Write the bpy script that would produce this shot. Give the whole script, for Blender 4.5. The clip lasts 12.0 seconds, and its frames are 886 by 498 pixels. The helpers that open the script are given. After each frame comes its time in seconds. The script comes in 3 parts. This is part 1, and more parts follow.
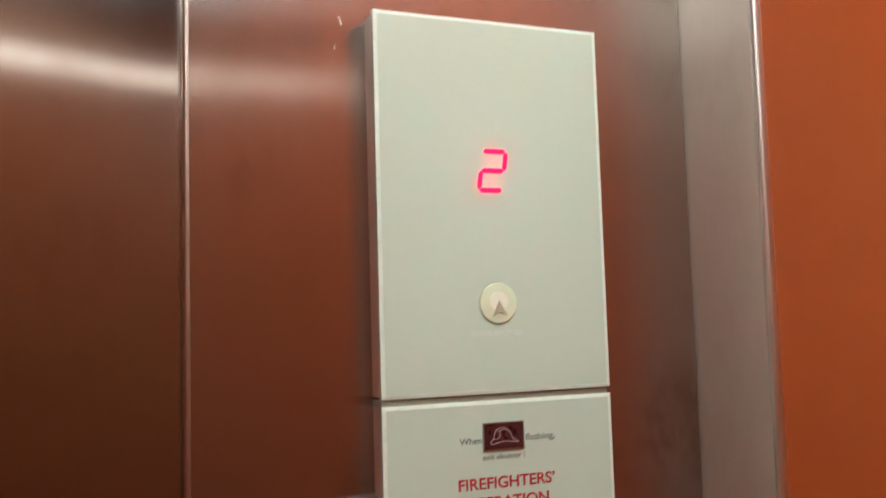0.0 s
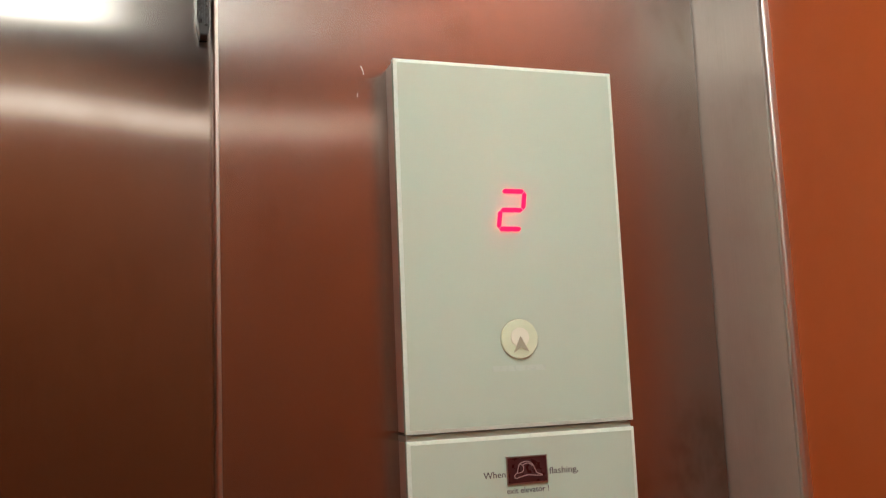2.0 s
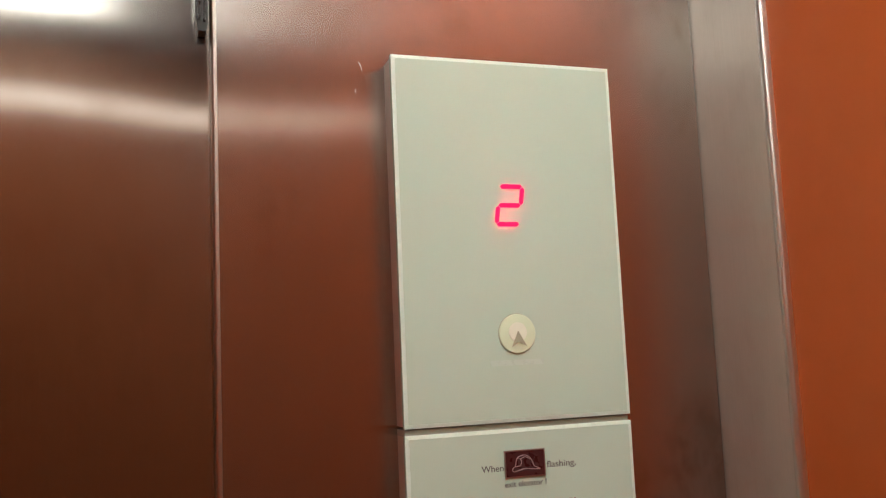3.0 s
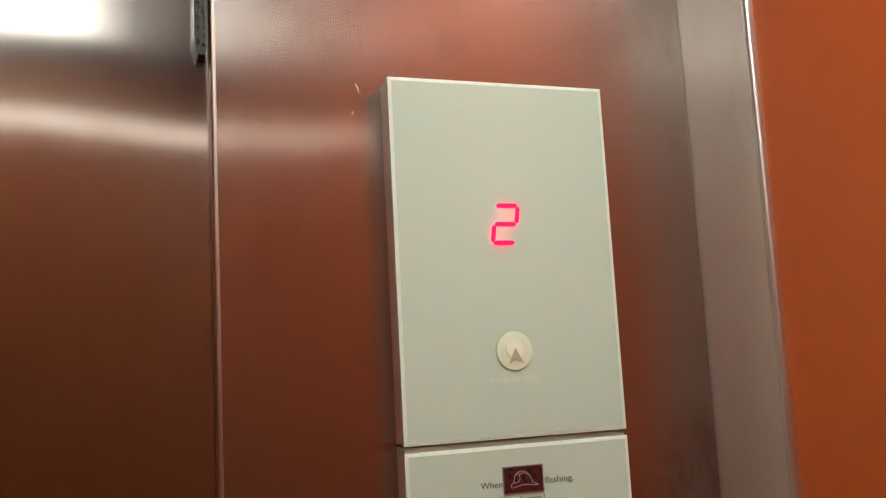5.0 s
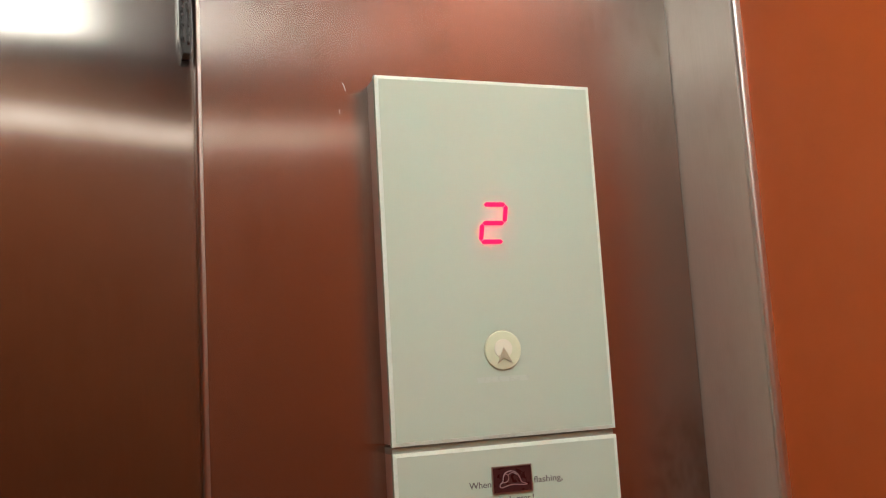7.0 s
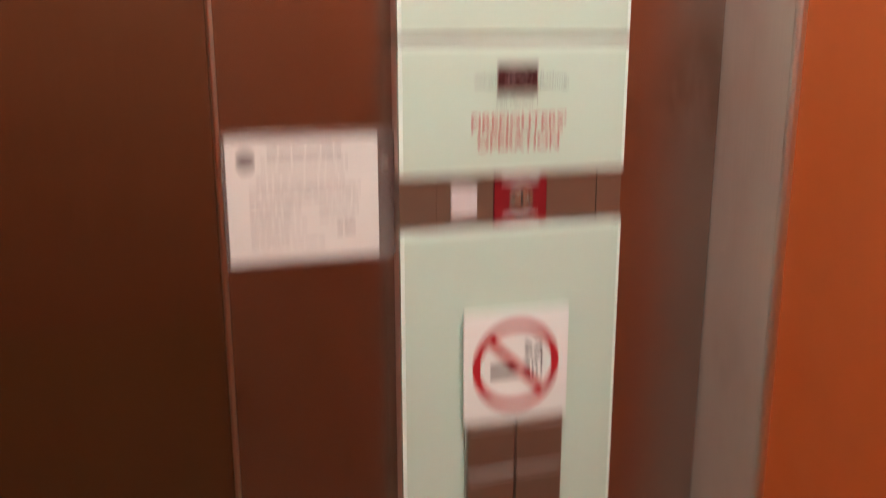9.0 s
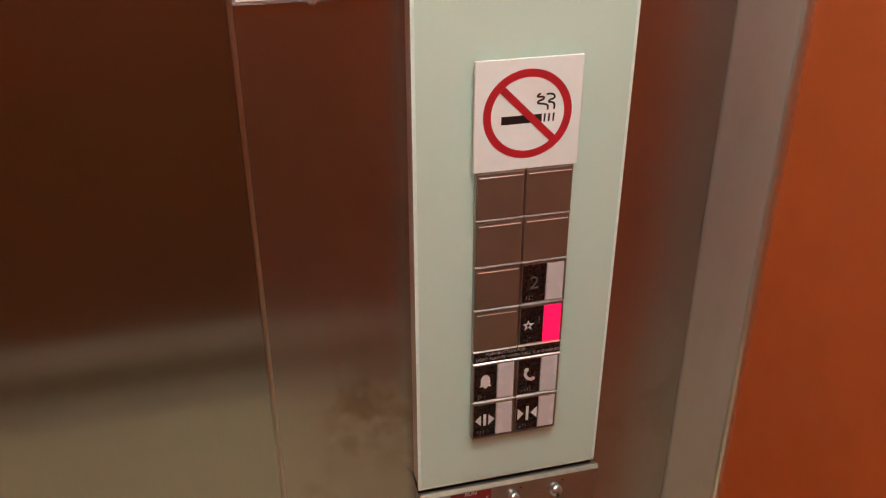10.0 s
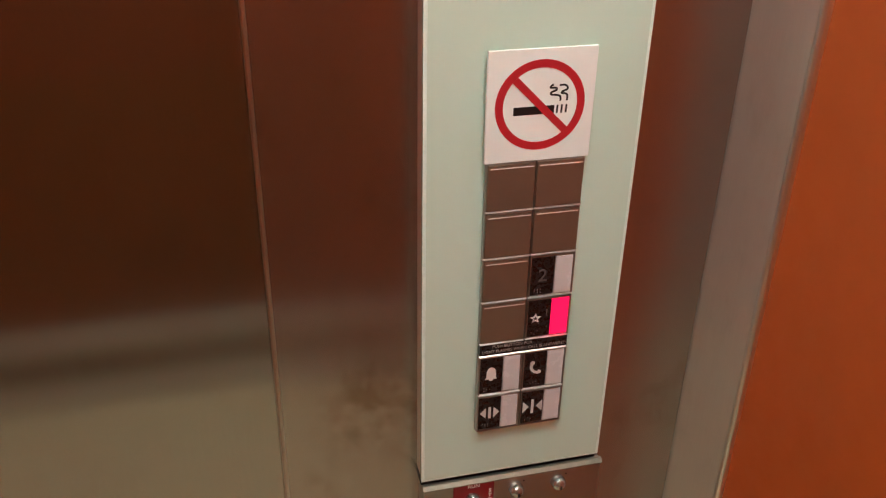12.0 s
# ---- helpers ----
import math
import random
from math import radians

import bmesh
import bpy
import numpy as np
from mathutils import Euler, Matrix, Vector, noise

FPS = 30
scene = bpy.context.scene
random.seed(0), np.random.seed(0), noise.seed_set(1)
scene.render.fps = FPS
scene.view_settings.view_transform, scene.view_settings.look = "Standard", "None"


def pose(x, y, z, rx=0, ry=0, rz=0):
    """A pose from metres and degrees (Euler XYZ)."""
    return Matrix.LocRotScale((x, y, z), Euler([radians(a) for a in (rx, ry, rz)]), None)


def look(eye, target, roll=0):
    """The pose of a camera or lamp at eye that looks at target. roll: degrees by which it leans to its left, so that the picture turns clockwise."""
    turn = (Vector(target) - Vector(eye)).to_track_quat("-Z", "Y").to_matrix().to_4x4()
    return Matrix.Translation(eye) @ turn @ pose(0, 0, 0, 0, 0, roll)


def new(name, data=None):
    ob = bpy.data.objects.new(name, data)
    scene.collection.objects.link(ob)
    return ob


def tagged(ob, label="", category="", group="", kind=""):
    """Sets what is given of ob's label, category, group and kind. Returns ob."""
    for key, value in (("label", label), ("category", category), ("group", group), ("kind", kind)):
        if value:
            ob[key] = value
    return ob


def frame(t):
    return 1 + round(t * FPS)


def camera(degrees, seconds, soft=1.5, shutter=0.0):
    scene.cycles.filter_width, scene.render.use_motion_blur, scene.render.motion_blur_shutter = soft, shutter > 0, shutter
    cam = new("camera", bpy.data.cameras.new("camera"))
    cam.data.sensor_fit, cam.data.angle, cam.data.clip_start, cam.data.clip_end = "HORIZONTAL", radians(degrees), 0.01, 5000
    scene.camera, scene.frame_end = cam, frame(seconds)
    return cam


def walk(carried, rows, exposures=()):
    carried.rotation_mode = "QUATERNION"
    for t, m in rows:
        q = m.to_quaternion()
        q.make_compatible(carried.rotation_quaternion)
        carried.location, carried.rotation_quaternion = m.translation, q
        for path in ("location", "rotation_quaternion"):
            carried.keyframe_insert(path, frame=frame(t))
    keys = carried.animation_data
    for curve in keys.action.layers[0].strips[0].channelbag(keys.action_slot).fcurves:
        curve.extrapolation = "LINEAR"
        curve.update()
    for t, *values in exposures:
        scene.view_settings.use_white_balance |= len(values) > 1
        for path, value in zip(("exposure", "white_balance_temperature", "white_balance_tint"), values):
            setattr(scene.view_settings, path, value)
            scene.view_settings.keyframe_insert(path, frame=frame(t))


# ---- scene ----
cam = camera(52.9, 12.0, soft=1.2, shutter=0.7)
PATH = [
    (0, (-0.206, -0.647, 1.686), (0.535, 1.203, 1.851), -1.7),
    (0.5, (-0.196, -0.669, 1.687), (0.544, 1.174, 1.92), -2.3),
    (1, (-0.196, -0.678, 1.692), (0.509, 1.176, 1.946), -2.7),
    (1.5, (-0.198, -0.678, 1.695), (0.473, 1.188, 1.951), -2.7),
    (2, (-0.194, -0.675, 1.684), (0.447, 1.203, 1.936), -2.4),
    (2.5, (-0.192, -0.681, 1.683), (0.443, 1.201, 1.911), -2.4),
    (3, (-0.194, -0.679, 1.687), (0.448, 1.201, 1.919), -2.5),
    (3.5, (-0.194, -0.683, 1.682), (0.448, 1.193, 1.947), -2.5),
    (5.5, (-0.204, -0.687, 1.691), (0.466, 1.179, 1.955), -3.3),
    (6, (-0.199, -0.686, 1.689), (0.473, 1.177, 1.965), -3.7),
    (6.5, (-0.202, -0.683, 1.692), (0.49, 1.174, 1.956), -3.5),
    (8.3, (-0.183, -0.692, 1.684), (0.444, 1.191, 1.928), -2.7),
    (8.4, (-0.185, -0.692, 1.685), (0.444, 1.195, 1.898), -2.5),
    (8.5, (-0.191, -0.687, 1.686), (0.453, 1.2, 1.838), -2.1),
    (8.6, (-0.189, -0.688, 1.682), (0.45, 1.204, 1.785), -1.8),
    (8.7, (-0.181, -0.692, 1.670), (0.421, 1.208, 1.681), -1.3),
    (8.8, (-0.171, -0.696, 1.657), (0.402, 1.211, 1.476), -0.9),
    (8.9, (-0.172, -0.696, 1.646), (0.398, 1.192, 1.314), -0.3),
    (9, (-0.176, -0.683, 1.635), (0.4, 1.171, 1.154), -0.1),
    (9.1, (-0.172, -0.683, 1.633), (0.381, 1.135, 1.008), -0.0),
    (9.2, (-0.162, -0.689, 1.627), (0.352, 1.103, 0.901), 0.0),
    (9.3, (-0.153, -0.691, 1.621), (0.332, 1.088, 0.845), -0.1),
    (9.4, (-0.141, -0.699, 1.624), (0.289, 1.05, 0.754), -0.3),
    (9.5, (-0.142, -0.689, 1.623), (0.293, 1.034, 0.704), -0.4),
    (10, (-0.152, -0.695, 1.612), (0.287, 1.01, 0.663), -0.0),
    (10.5, (-0.153, -0.691, 1.612), (0.285, 1.006, 0.649), 0.5),
    (11, (-0.157, -0.691, 1.611), (0.286, 1.003, 0.644), 0.7),
    (11.5, (-0.159, -0.694, 1.609), (0.282, 1.004, 0.648), 0.8),
    (12, (-0.159, -0.685, 1.61), (0.281, 1.007, 0.639), 1.0),
]
walk(cam, [(t, look(eye, target, roll)) for t, eye, target, roll in PATH], exposures=[(0, 0.76, 6150, 9), (0.6, 0.57, 6420, 9), (8.4, 0.57, 6420, 9), (8.7, 0.8, 6400, 10), (9.0, 1.2, 6350, 11), (9.6, 1.24, 6300, 10), (12, 1.31, 6270, 8)])

# ---- light ----
CEIL = 2.44
LEFT, RIGHT, REAR = -1.30, 0.3113, -1.36
world = bpy.data.worlds.new("world")
world.use_nodes = True
world.node_tree.nodes["Background"].inputs["Color"].default_value = (0.5, 0.45, 0.4, 1)
world.node_tree.nodes["Background"].inputs["Strength"].default_value = 0.02
scene.world = world
LAMP_STRENGTHS = (5.4, 24.5)
LAMP_COLOUR = (0.97, 1.0, 0.915)
COVE_STRENGTH = 0.9
LAMPS = ((-0.80, -0.26, -1.23, -0.88), (-0.02, 0.20, -0.74, -0.44))


# ---- material helpers ----
def nodes_of(name):
    m = bpy.data.materials.new(name)
    m.use_nodes = True
    t = m.node_tree
    return m, t, t.nodes["Principled BSDF"]


def put(t, kind, **values):
    n = t.nodes.new(kind)
    for key, value in values.items():
        n.inputs[key.replace("_", " ")].default_value = value
    return n


def mapped(t, scale):
    c = t.nodes.new("ShaderNodeTexCoord")
    m = put(t, "ShaderNodeMapping", Scale=scale)
    t.links.new(c.outputs["Object"], m.inputs["Vector"])
    return m.outputs["Vector"]


def noise_tex(t, scale, vector, detail=3.0, rough=0.55):
    n = put(t, "ShaderNodeTexNoise", Scale=scale, Detail=detail, Roughness=rough)
    t.links.new(vector, n.inputs["Vector"])
    return n.outputs["Fac"]


def ramp(t, fac, lo, hi, a, b):
    r = put(t, "ShaderNodeMapRange")
    for i, v in ((1, lo), (2, hi), (3, a), (4, b)):
        r.inputs[i].default_value = v
    t.links.new(fac, r.inputs[0])
    return r.outputs[0]


def mix_colour(t, fac, a, b):
    m = t.nodes.new("ShaderNodeMix")
    m.data_type = "RGBA"
    m.inputs["A"].default_value, m.inputs["B"].default_value = (*a, 1), (*b, 1)
    t.links.new(fac, m.inputs["Factor"])
    return m.outputs["Result"]


def bump(t, p, height, strength, distance):
    b = put(t, "ShaderNodeBump", Strength=strength, Distance=distance)
    t.links.new(height, b.inputs["Height"])
    t.links.new(b.outputs["Normal"], p.inputs["Normal"])
    return b


def plain(name, colour, rough=0.5, metal=0.0, vary=0.12, scale=40.0, coat=0.0, relief=0.0):
    """A painted, moulded or printed surface with faint blotches and fine grain."""
    m, t, p = nodes_of(name)
    v = mapped(t, (1, 1, 1))
    f = noise_tex(t, scale, v, 4.0)
    dark = tuple(c * (1 - vary) for c in colour)
    lite = tuple(min(1.0, c * (1 + vary * 0.5)) for c in colour)
    t.links.new(mix_colour(t, ramp(t, f, 0.3, 0.7, 0.0, 1.0), dark, lite), p.inputs["Base Color"])
    sway = 0.02 if metal else 0.07
    t.links.new(ramp(t, noise_tex(t, scale * 3.1, v), 0.3, 0.7, max(0.02, rough - sway), rough + sway), p.inputs["Roughness"])
    p.inputs["Metallic"].default_value = metal
    p.inputs["Coat Weight"].default_value = coat
    p.inputs["Coat Roughness"].default_value = 0.05
    if relief:
        bump(t, p, noise_tex(t, scale * 9, v), 0.3, relief)
    return m


def brushed(name, colour, rough, aniso, grime=0.25, smudge=None, wave=0.0004, metal=1.0):
    """Stainless steel with a vertical grain: streaks, hand smears and a satin blur across the grain."""
    m, t, p = nodes_of(name)
    p.inputs["Metallic"].default_value = metal
    p.inputs["Anisotropic"].default_value = aniso
    tangent = t.nodes.new("ShaderNodeTangent")
    tangent.direction_type = "UV_MAP"
    tangent.uv_map = "grain"
    t.links.new(tangent.outputs["Tangent"], p.inputs["Tangent"])
    streak = noise_tex(t, 1.0, mapped(t, (1900, 1900, 14)), 2.0)
    smear = noise_tex(t, 1.0, mapped(t, (9, 9, 5.5)), 5.0, 0.62)
    spots = noise_tex(t, 1.0, mapped(t, (55, 55, 38)), 4.0, 0.6)
    c = mix_colour(t, ramp(t, streak, 0.25, 0.75, 0.0, 1.0), tuple(x * 0.95 for x in colour), tuple(min(1, x * 1.03) for x in colour))
    dirt = t.nodes.new("ShaderNodeMix")
    dirt.data_type = "RGBA"
    dirt.blend_type = "MULTIPLY"
    t.links.new(c, dirt.inputs["A"])
    dirt.inputs["B"].default_value = (0.70, 0.62, 0.54, 1)
    both = t.nodes.new("ShaderNodeMath")
    both.operation = "MULTIPLY"
    t.links.new(ramp(t, smear, 0.52, 0.72, 0.0, 1.0), both.inputs[0])
    t.links.new(ramp(t, spots, 0.35, 0.65, 0.1, grime * 2), both.inputs[1])
    amount = both.outputs[0]
    if smudge:
        # a hand-sized greasy smudge of its own uneven shape
        c = t.nodes.new("ShaderNodeTexCoord")
        far = t.nodes.new("ShaderNodeVectorMath")
        far.operation = "DISTANCE"
        t.links.new(c.outputs["Object"], far.inputs[0])
        far.inputs[1].default_value = (smudge[0], STEEL_Y, smudge[1])
        print_ = noise_tex(t, 1.0, mapped(t, (30, 30, 34)), 4.0, 0.6)
        near = t.nodes.new("ShaderNodeMath")
        near.operation = "MULTIPLY"
        t.links.new(ramp(t, far.outputs["Value"], 0.020, 0.085, 1.0, 0.0), near.inputs[0])
        t.links.new(ramp(t, print_, 0.40, 0.62, 0.0, 1.0), near.inputs[1])
        total = t.nodes.new("ShaderNodeMath")
        total.use_clamp = True
        t.links.new(amount, total.inputs[0])
        t.links.new(near.outputs[0], total.inputs[1])
        amount = total.outputs[0]
    t.links.new(amount, dirt.inputs["Factor"])
    t.links.new(dirt.outputs["Result"], p.inputs["Base Color"])
    rg = t.nodes.new("ShaderNodeMath")
    t.links.new(ramp(t, smear, 0.3, 0.7, rough - 0.012, rough + 0.015), rg.inputs[0])
    t.links.new(ramp(t, streak, 0.2, 0.8, -0.01, 0.01), rg.inputs[1])
    t.links.new(rg.outputs[0], p.inputs["Roughness"])
    # the sheet is not quite flat
    bump(t, p, noise_tex(t, 1.0, mapped(t, (15, 15, 3.5)), 1.5), 1.0, wave)
    return m


def glow(name, colour, strength, base=(0.6, 0.05, 0.1)):
    m, t, p = nodes_of(name)
    p.inputs["Base Color"].default_value = (*base, 1)
    p.inputs["Roughness"].default_value = 0.3
    p.inputs["Emission Color"].default_value = (*colour, 1)
    p.inputs["Emission Strength"].default_value = strength
    return m


STEEL_Y = 0.027

# ---- materials ----
STEEL = brushed("brushed_steel", (0.49, 0.44, 0.415), 0.22, 1.0, 0.5, smudge=(-0.0395, 1.017), metal=0.98)
STEEL_DOOR = brushed("brushed_steel_door", (0.45, 0.41, 0.385), 0.132, 0.82, 0.2, wave=0.0002)
STEEL_SATIN = brushed("satin_steel", (0.76, 0.69, 0.62), 0.40, 0.97, 0.2, metal=0.64)
# Steel tinted brown: part of its reflected brown sits in the base colour.
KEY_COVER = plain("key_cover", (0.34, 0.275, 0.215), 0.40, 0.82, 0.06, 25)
STEEL_KEY = plain("key_steel", (0.44, 0.42, 0.40), 0.36, 1.0, 0.03, 12)
LOCK_STEEL = plain("lock_steel", (0.52, 0.50, 0.46), 0.24, 0.85, 0.05, 90)
# Pale steel for scratches, and for lips and nose with highlights in the colour.
BRIGHT = plain("highlight_and_scratch", (0.80, 0.77, 0.73), 0.35, 1.0, 0.03, 30)
# Paler than the sheet: the fold's edge highlight is put into this colour.
FOLD = plain("fold_highlight", (0.62, 0.54, 0.48), 0.33, 1.0, 0.04, 30)
LEDGE = plain("ledge_steel", (0.33, 0.31, 0.25), 0.38, 0.6, 0.08, 60)
SILVER = plain("silver_paint", (0.66, 0.64, 0.60), 0.40, 0.35, 0.06, 60)
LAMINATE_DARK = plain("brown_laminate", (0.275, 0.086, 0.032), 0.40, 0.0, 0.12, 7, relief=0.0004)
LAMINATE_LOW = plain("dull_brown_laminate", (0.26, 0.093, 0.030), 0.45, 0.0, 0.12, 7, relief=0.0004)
LAMINATE = plain("orange_laminate", (0.57, 0.106, 0.013), 0.48, 0.0, 0.05, 11, relief=0.0003)
SIGN_WHITE = plain("sign_white", (0.88, 0.885, 0.85), 0.42, 0.0, 0.03, 25)
RED = plain("print_red", (0.50, 0.018, 0.028), 0.45, 0.0, 0.05, 60)
RED_PLATE = plain("plate_red", (0.24, 0.010, 0.016), 0.40, 0.0, 0.08, 60)
RED_INK = plain("letter_red", (0.50, 0.035, 0.035), 0.45, 0.0, 0.08, 300)
BLACK = plain("print_black", (0.014, 0.011, 0.011), 0.42, 0.0, 0.2, 60)
GREY_INK = plain("letter_grey", (0.13, 0.125, 0.115), 0.5, 0.0, 0.1, 300)
KEY_BLACK = plain("key_black", (0.012, 0.007, 0.007), 0.28, 0.0, 0.2, 80)
KEY_WINDOW = plain("key_window", (0.66, 0.60, 0.60), 0.25, 0.0, 0.015, 20)
KEY_MARK = plain("key_mark", (0.74, 0.71, 0.70), 0.35, 0.0, 0.05, 60)
KEY_DIM = plain("key_relief", (0.16, 0.14, 0.14), 0.22, 0.0, 0.05, 60)
CALL_INK = plain("call_ink", (0.34, 0.29, 0.27), 0.4, 0.0, 0.05, 60)
BRAILLE = plain("braille_dot", (0.26, 0.23, 0.23), 0.25, 0.0, 0.05, 60)
DARK_PLASTIC = plain("dark_plastic", (0.018, 0.013, 0.012), 0.35, 0.0, 0.2, 60)
HAT_PLATE = plain("lamp_window", (0.055, 0.014, 0.016), 0.30, 0.0, 0.1, 60)
HAT_LINE = plain("lamp_outline", (0.46, 0.34, 0.35), 0.4, 0.0, 0.05, 60)
CREAM = plain("cream_plastic", (0.80, 0.90, 0.67), 0.40, 0.0, 0.04, 60)
CREAM_LIGHT = plain("pale_cream_plastic", (0.95, 0.98, 0.82), 0.40, 0.0, 0.03, 60)
CREAM_DARK = plain("shaded_cream_plastic", (0.48, 0.46, 0.32), 0.55, 0.0, 0.06, 60)
PAPER = plain("notice_paper", (0.80, 0.74, 0.70), 0.6, 0.0, 0.06, 12)
PAPER_INK = plain("notice_ink", (0.56, 0.49, 0.47), 0.6, 0.0, 0.2, 90)
PAPER_SEAL = plain("notice_seal", (0.26, 0.20, 0.19), 0.6, 0.0, 0.3, 120)
CEILING_MAT = plain("dark_ceiling", (0.15, 0.070, 0.050), 0.45, 0.0, 0.10, 9)
SKIRT = plain("dark_skirting", (0.29, 0.23, 0.15), 0.45, 0.0, 0.15, 20)
FLOOR_MAT = plain("floor_vinyl", (0.76, 0.70, 0.45), 0.40, 0.0, 0.22, 30, relief=0.0004)
GAP = plain("dark_gap", (0.012, 0.010, 0.009), 0.7, 0.0, 0.2, 40)
DISPLAY = glow("display_red", (1.0, 0.004, 0.085), 0.95, (0.4, 0.01, 0.05))
LED = glow("display_led", (1.0, 0.02, 0.06), 11.0, (0.4, 0.01, 0.05))
KEY_LIT = glow("key_lit_red", (1.0, 0.003, 0.065), 0.62, (0.5, 0.01, 0.03))
COVE_FACE = glow("cove_face", (1.0, 0.82, 0.66), COVE_STRENGTH, (0.8, 0.8, 0.8))
LAMP_FACES = [glow("lamp_face", LAMP_COLOUR, strength, (0.8, 0.8, 0.8)) for strength in LAMP_STRENGTHS]

# back-painted glass: a milky face under a clear gloss, with some light spreading inside
GLASS, t_, p_ = nodes_of("milky_glass")
v_ = mapped(t_, (1, 1, 1))
t_.links.new(mix_colour(t_, ramp(t_, noise_tex(t_, 5.0, v_, 4.0), 0.3, 0.7, 0, 1), (0.67, 0.805, 0.665), (0.69, 0.825, 0.685)), p_.inputs["Base Color"])
p_.inputs["Roughness"].default_value = 0.22
p_.inputs["Specular IOR Level"].default_value = 0.35
p_.inputs["Subsurface Weight"].default_value = 0.4
p_.inputs["Subsurface Radius"].default_value = (1.0, 0.7, 0.7)
p_.inputs["Subsurface Scale"].default_value = 0.036
GLASS_EDGE = plain("glass_edge", (0.82, 0.95, 0.84), 0.30, 0.0, 0.03, 60)
# Greyer than the glass: the shadow in the joint is put into this colour.
JOINT = plain("shaded_joint_backing", (0.40, 0.41, 0.35), 0.5, 0.0, 0.06, 60)
FAINT = plain("faint_print", (0.70, 0.825, 0.71), 0.30, 0.0, 0.03, 60)

ACRYLIC, t_, p_ = nodes_of("clear_acrylic")
p_.inputs["Base Color"].default_value = (0.93, 0.86, 0.84, 1)
p_.inputs["Roughness"].default_value = 0.12
p_.inputs["Transmission Weight"].default_value = 0.9
p_.inputs["IOR"].default_value = 1.2


# ---- mesh helpers ----
def box(bm, x0, x1, y0, y1, z0, z1, bevel=0.0, segments=2):
    made = bmesh.ops.create_cube(bm, size=1.0, matrix=Matrix.LocRotScale(((x0 + x1) / 2, (y0 + y1) / 2, (z0 + z1) / 2), None, (x1 - x0, y1 - y0, z1 - z0)))
    if bevel:
        edges = {e for v in made["verts"] for e in v.link_edges}
        bmesh.ops.bevel(bm, geom=list(edges), offset=bevel, segments=segments, affect="EDGES", profile=0.6)
    return bm


def upright(outline, z0=0.0, z1=None):
    """An outline in x and y, drawn up from z0 to the ceiling or z1."""
    bm = bmesh.new()
    low = [bm.verts.new((x, y, z0)) for x, y in outline]
    top = [bm.verts.new((x, y, CEIL if z1 is None else z1)) for x, y in outline]
    for i in range(len(low)):
        k = (i + 1) % len(low)
        bm.faces.new((low[i], low[k], top[k], top[i]))
    bm.faces.new(low)
    bm.faces.new(top)
    bmesh.ops.recalc_face_normals(bm, faces=bm.faces)
    return bm


def a_box(*args, **kw):
    return box(bmesh.new(), *args, **kw)


def plate(points, y0, y1, bm=None, bevel=0.0):
    """An outline in x and z, drawn out from y1 (back) to y0 (front)."""
    bm = bm or bmesh.new()
    back = [bm.verts.new((x, y1, z)) for x, z in points]
    face = bm.faces.new(back)
    out = bmesh.ops.extrude_face_region(bm, geom=[face])
    front = [g for g in out["geom"] if isinstance(g, bmesh.types.BMVert)]
    bmesh.ops.translate(bm, verts=front, vec=(0, y0 - y1, 0))
    if bevel:
        edges = [e for e in bm.edges if all(v in front for v in e.verts)]
        bmesh.ops.bevel(bm, geom=edges, offset=bevel, segments=2, affect="EDGES")
    bmesh.ops.recalc_face_normals(bm, faces=bm.faces)
    return bm


def round_points(cx, cz, r, n=40, a0=0.0, a1=2 * math.pi, squash=1.0):
    full = abs(a1 - a0 - 2 * math.pi) < 1e-6
    m = n if full else n + 1
    return [(cx + r * math.cos(a0 + (a1 - a0) * i / n), cz + r * squash * math.sin(a0 + (a1 - a0) * i / n)) for i in range(m)]


def ring(cx, cz, r0, r1, y0, y1, n=64):
    bm = bmesh.new()
    rows = [[bm.verts.new((cx + r * math.cos(2 * math.pi * i / n), y, cz + r * math.sin(2 * math.pi * i / n))) for i in range(n)]
            for r, y in ((r0, y1), (r0, y0), (r1, y0), (r1, y1))]
    for a, b in zip(rows, rows[1:] + rows[:1]):
        for i in range(n):
            bm.faces.new((a[i], a[(i + 1) % n], b[(i + 1) % n], b[i]))
    bmesh.ops.recalc_face_normals(bm, faces=bm.faces)
    return bm


def turned(cx, cz, profile, n=40):
    """A body turned round an axis along y: profile rows of (radius, y), from the back to the front."""
    bm = bmesh.new()
    rows = [[bm.verts.new((cx + max(r, 1e-5) * math.cos(2 * math.pi * i / n), y, cz + max(r, 1e-5) * math.sin(2 * math.pi * i / n))) for i in range(n)] for r, y in profile]
    for a, b in zip(rows, rows[1:]):
        for i in range(n):
            bm.faces.new((a[i], a[(i + 1) % n], b[(i + 1) % n], b[i]))
    bm.faces.new(rows[-1])
    bm.faces.new(rows[0])
    bmesh.ops.recalc_face_normals(bm, faces=bm.faces)
    return bm


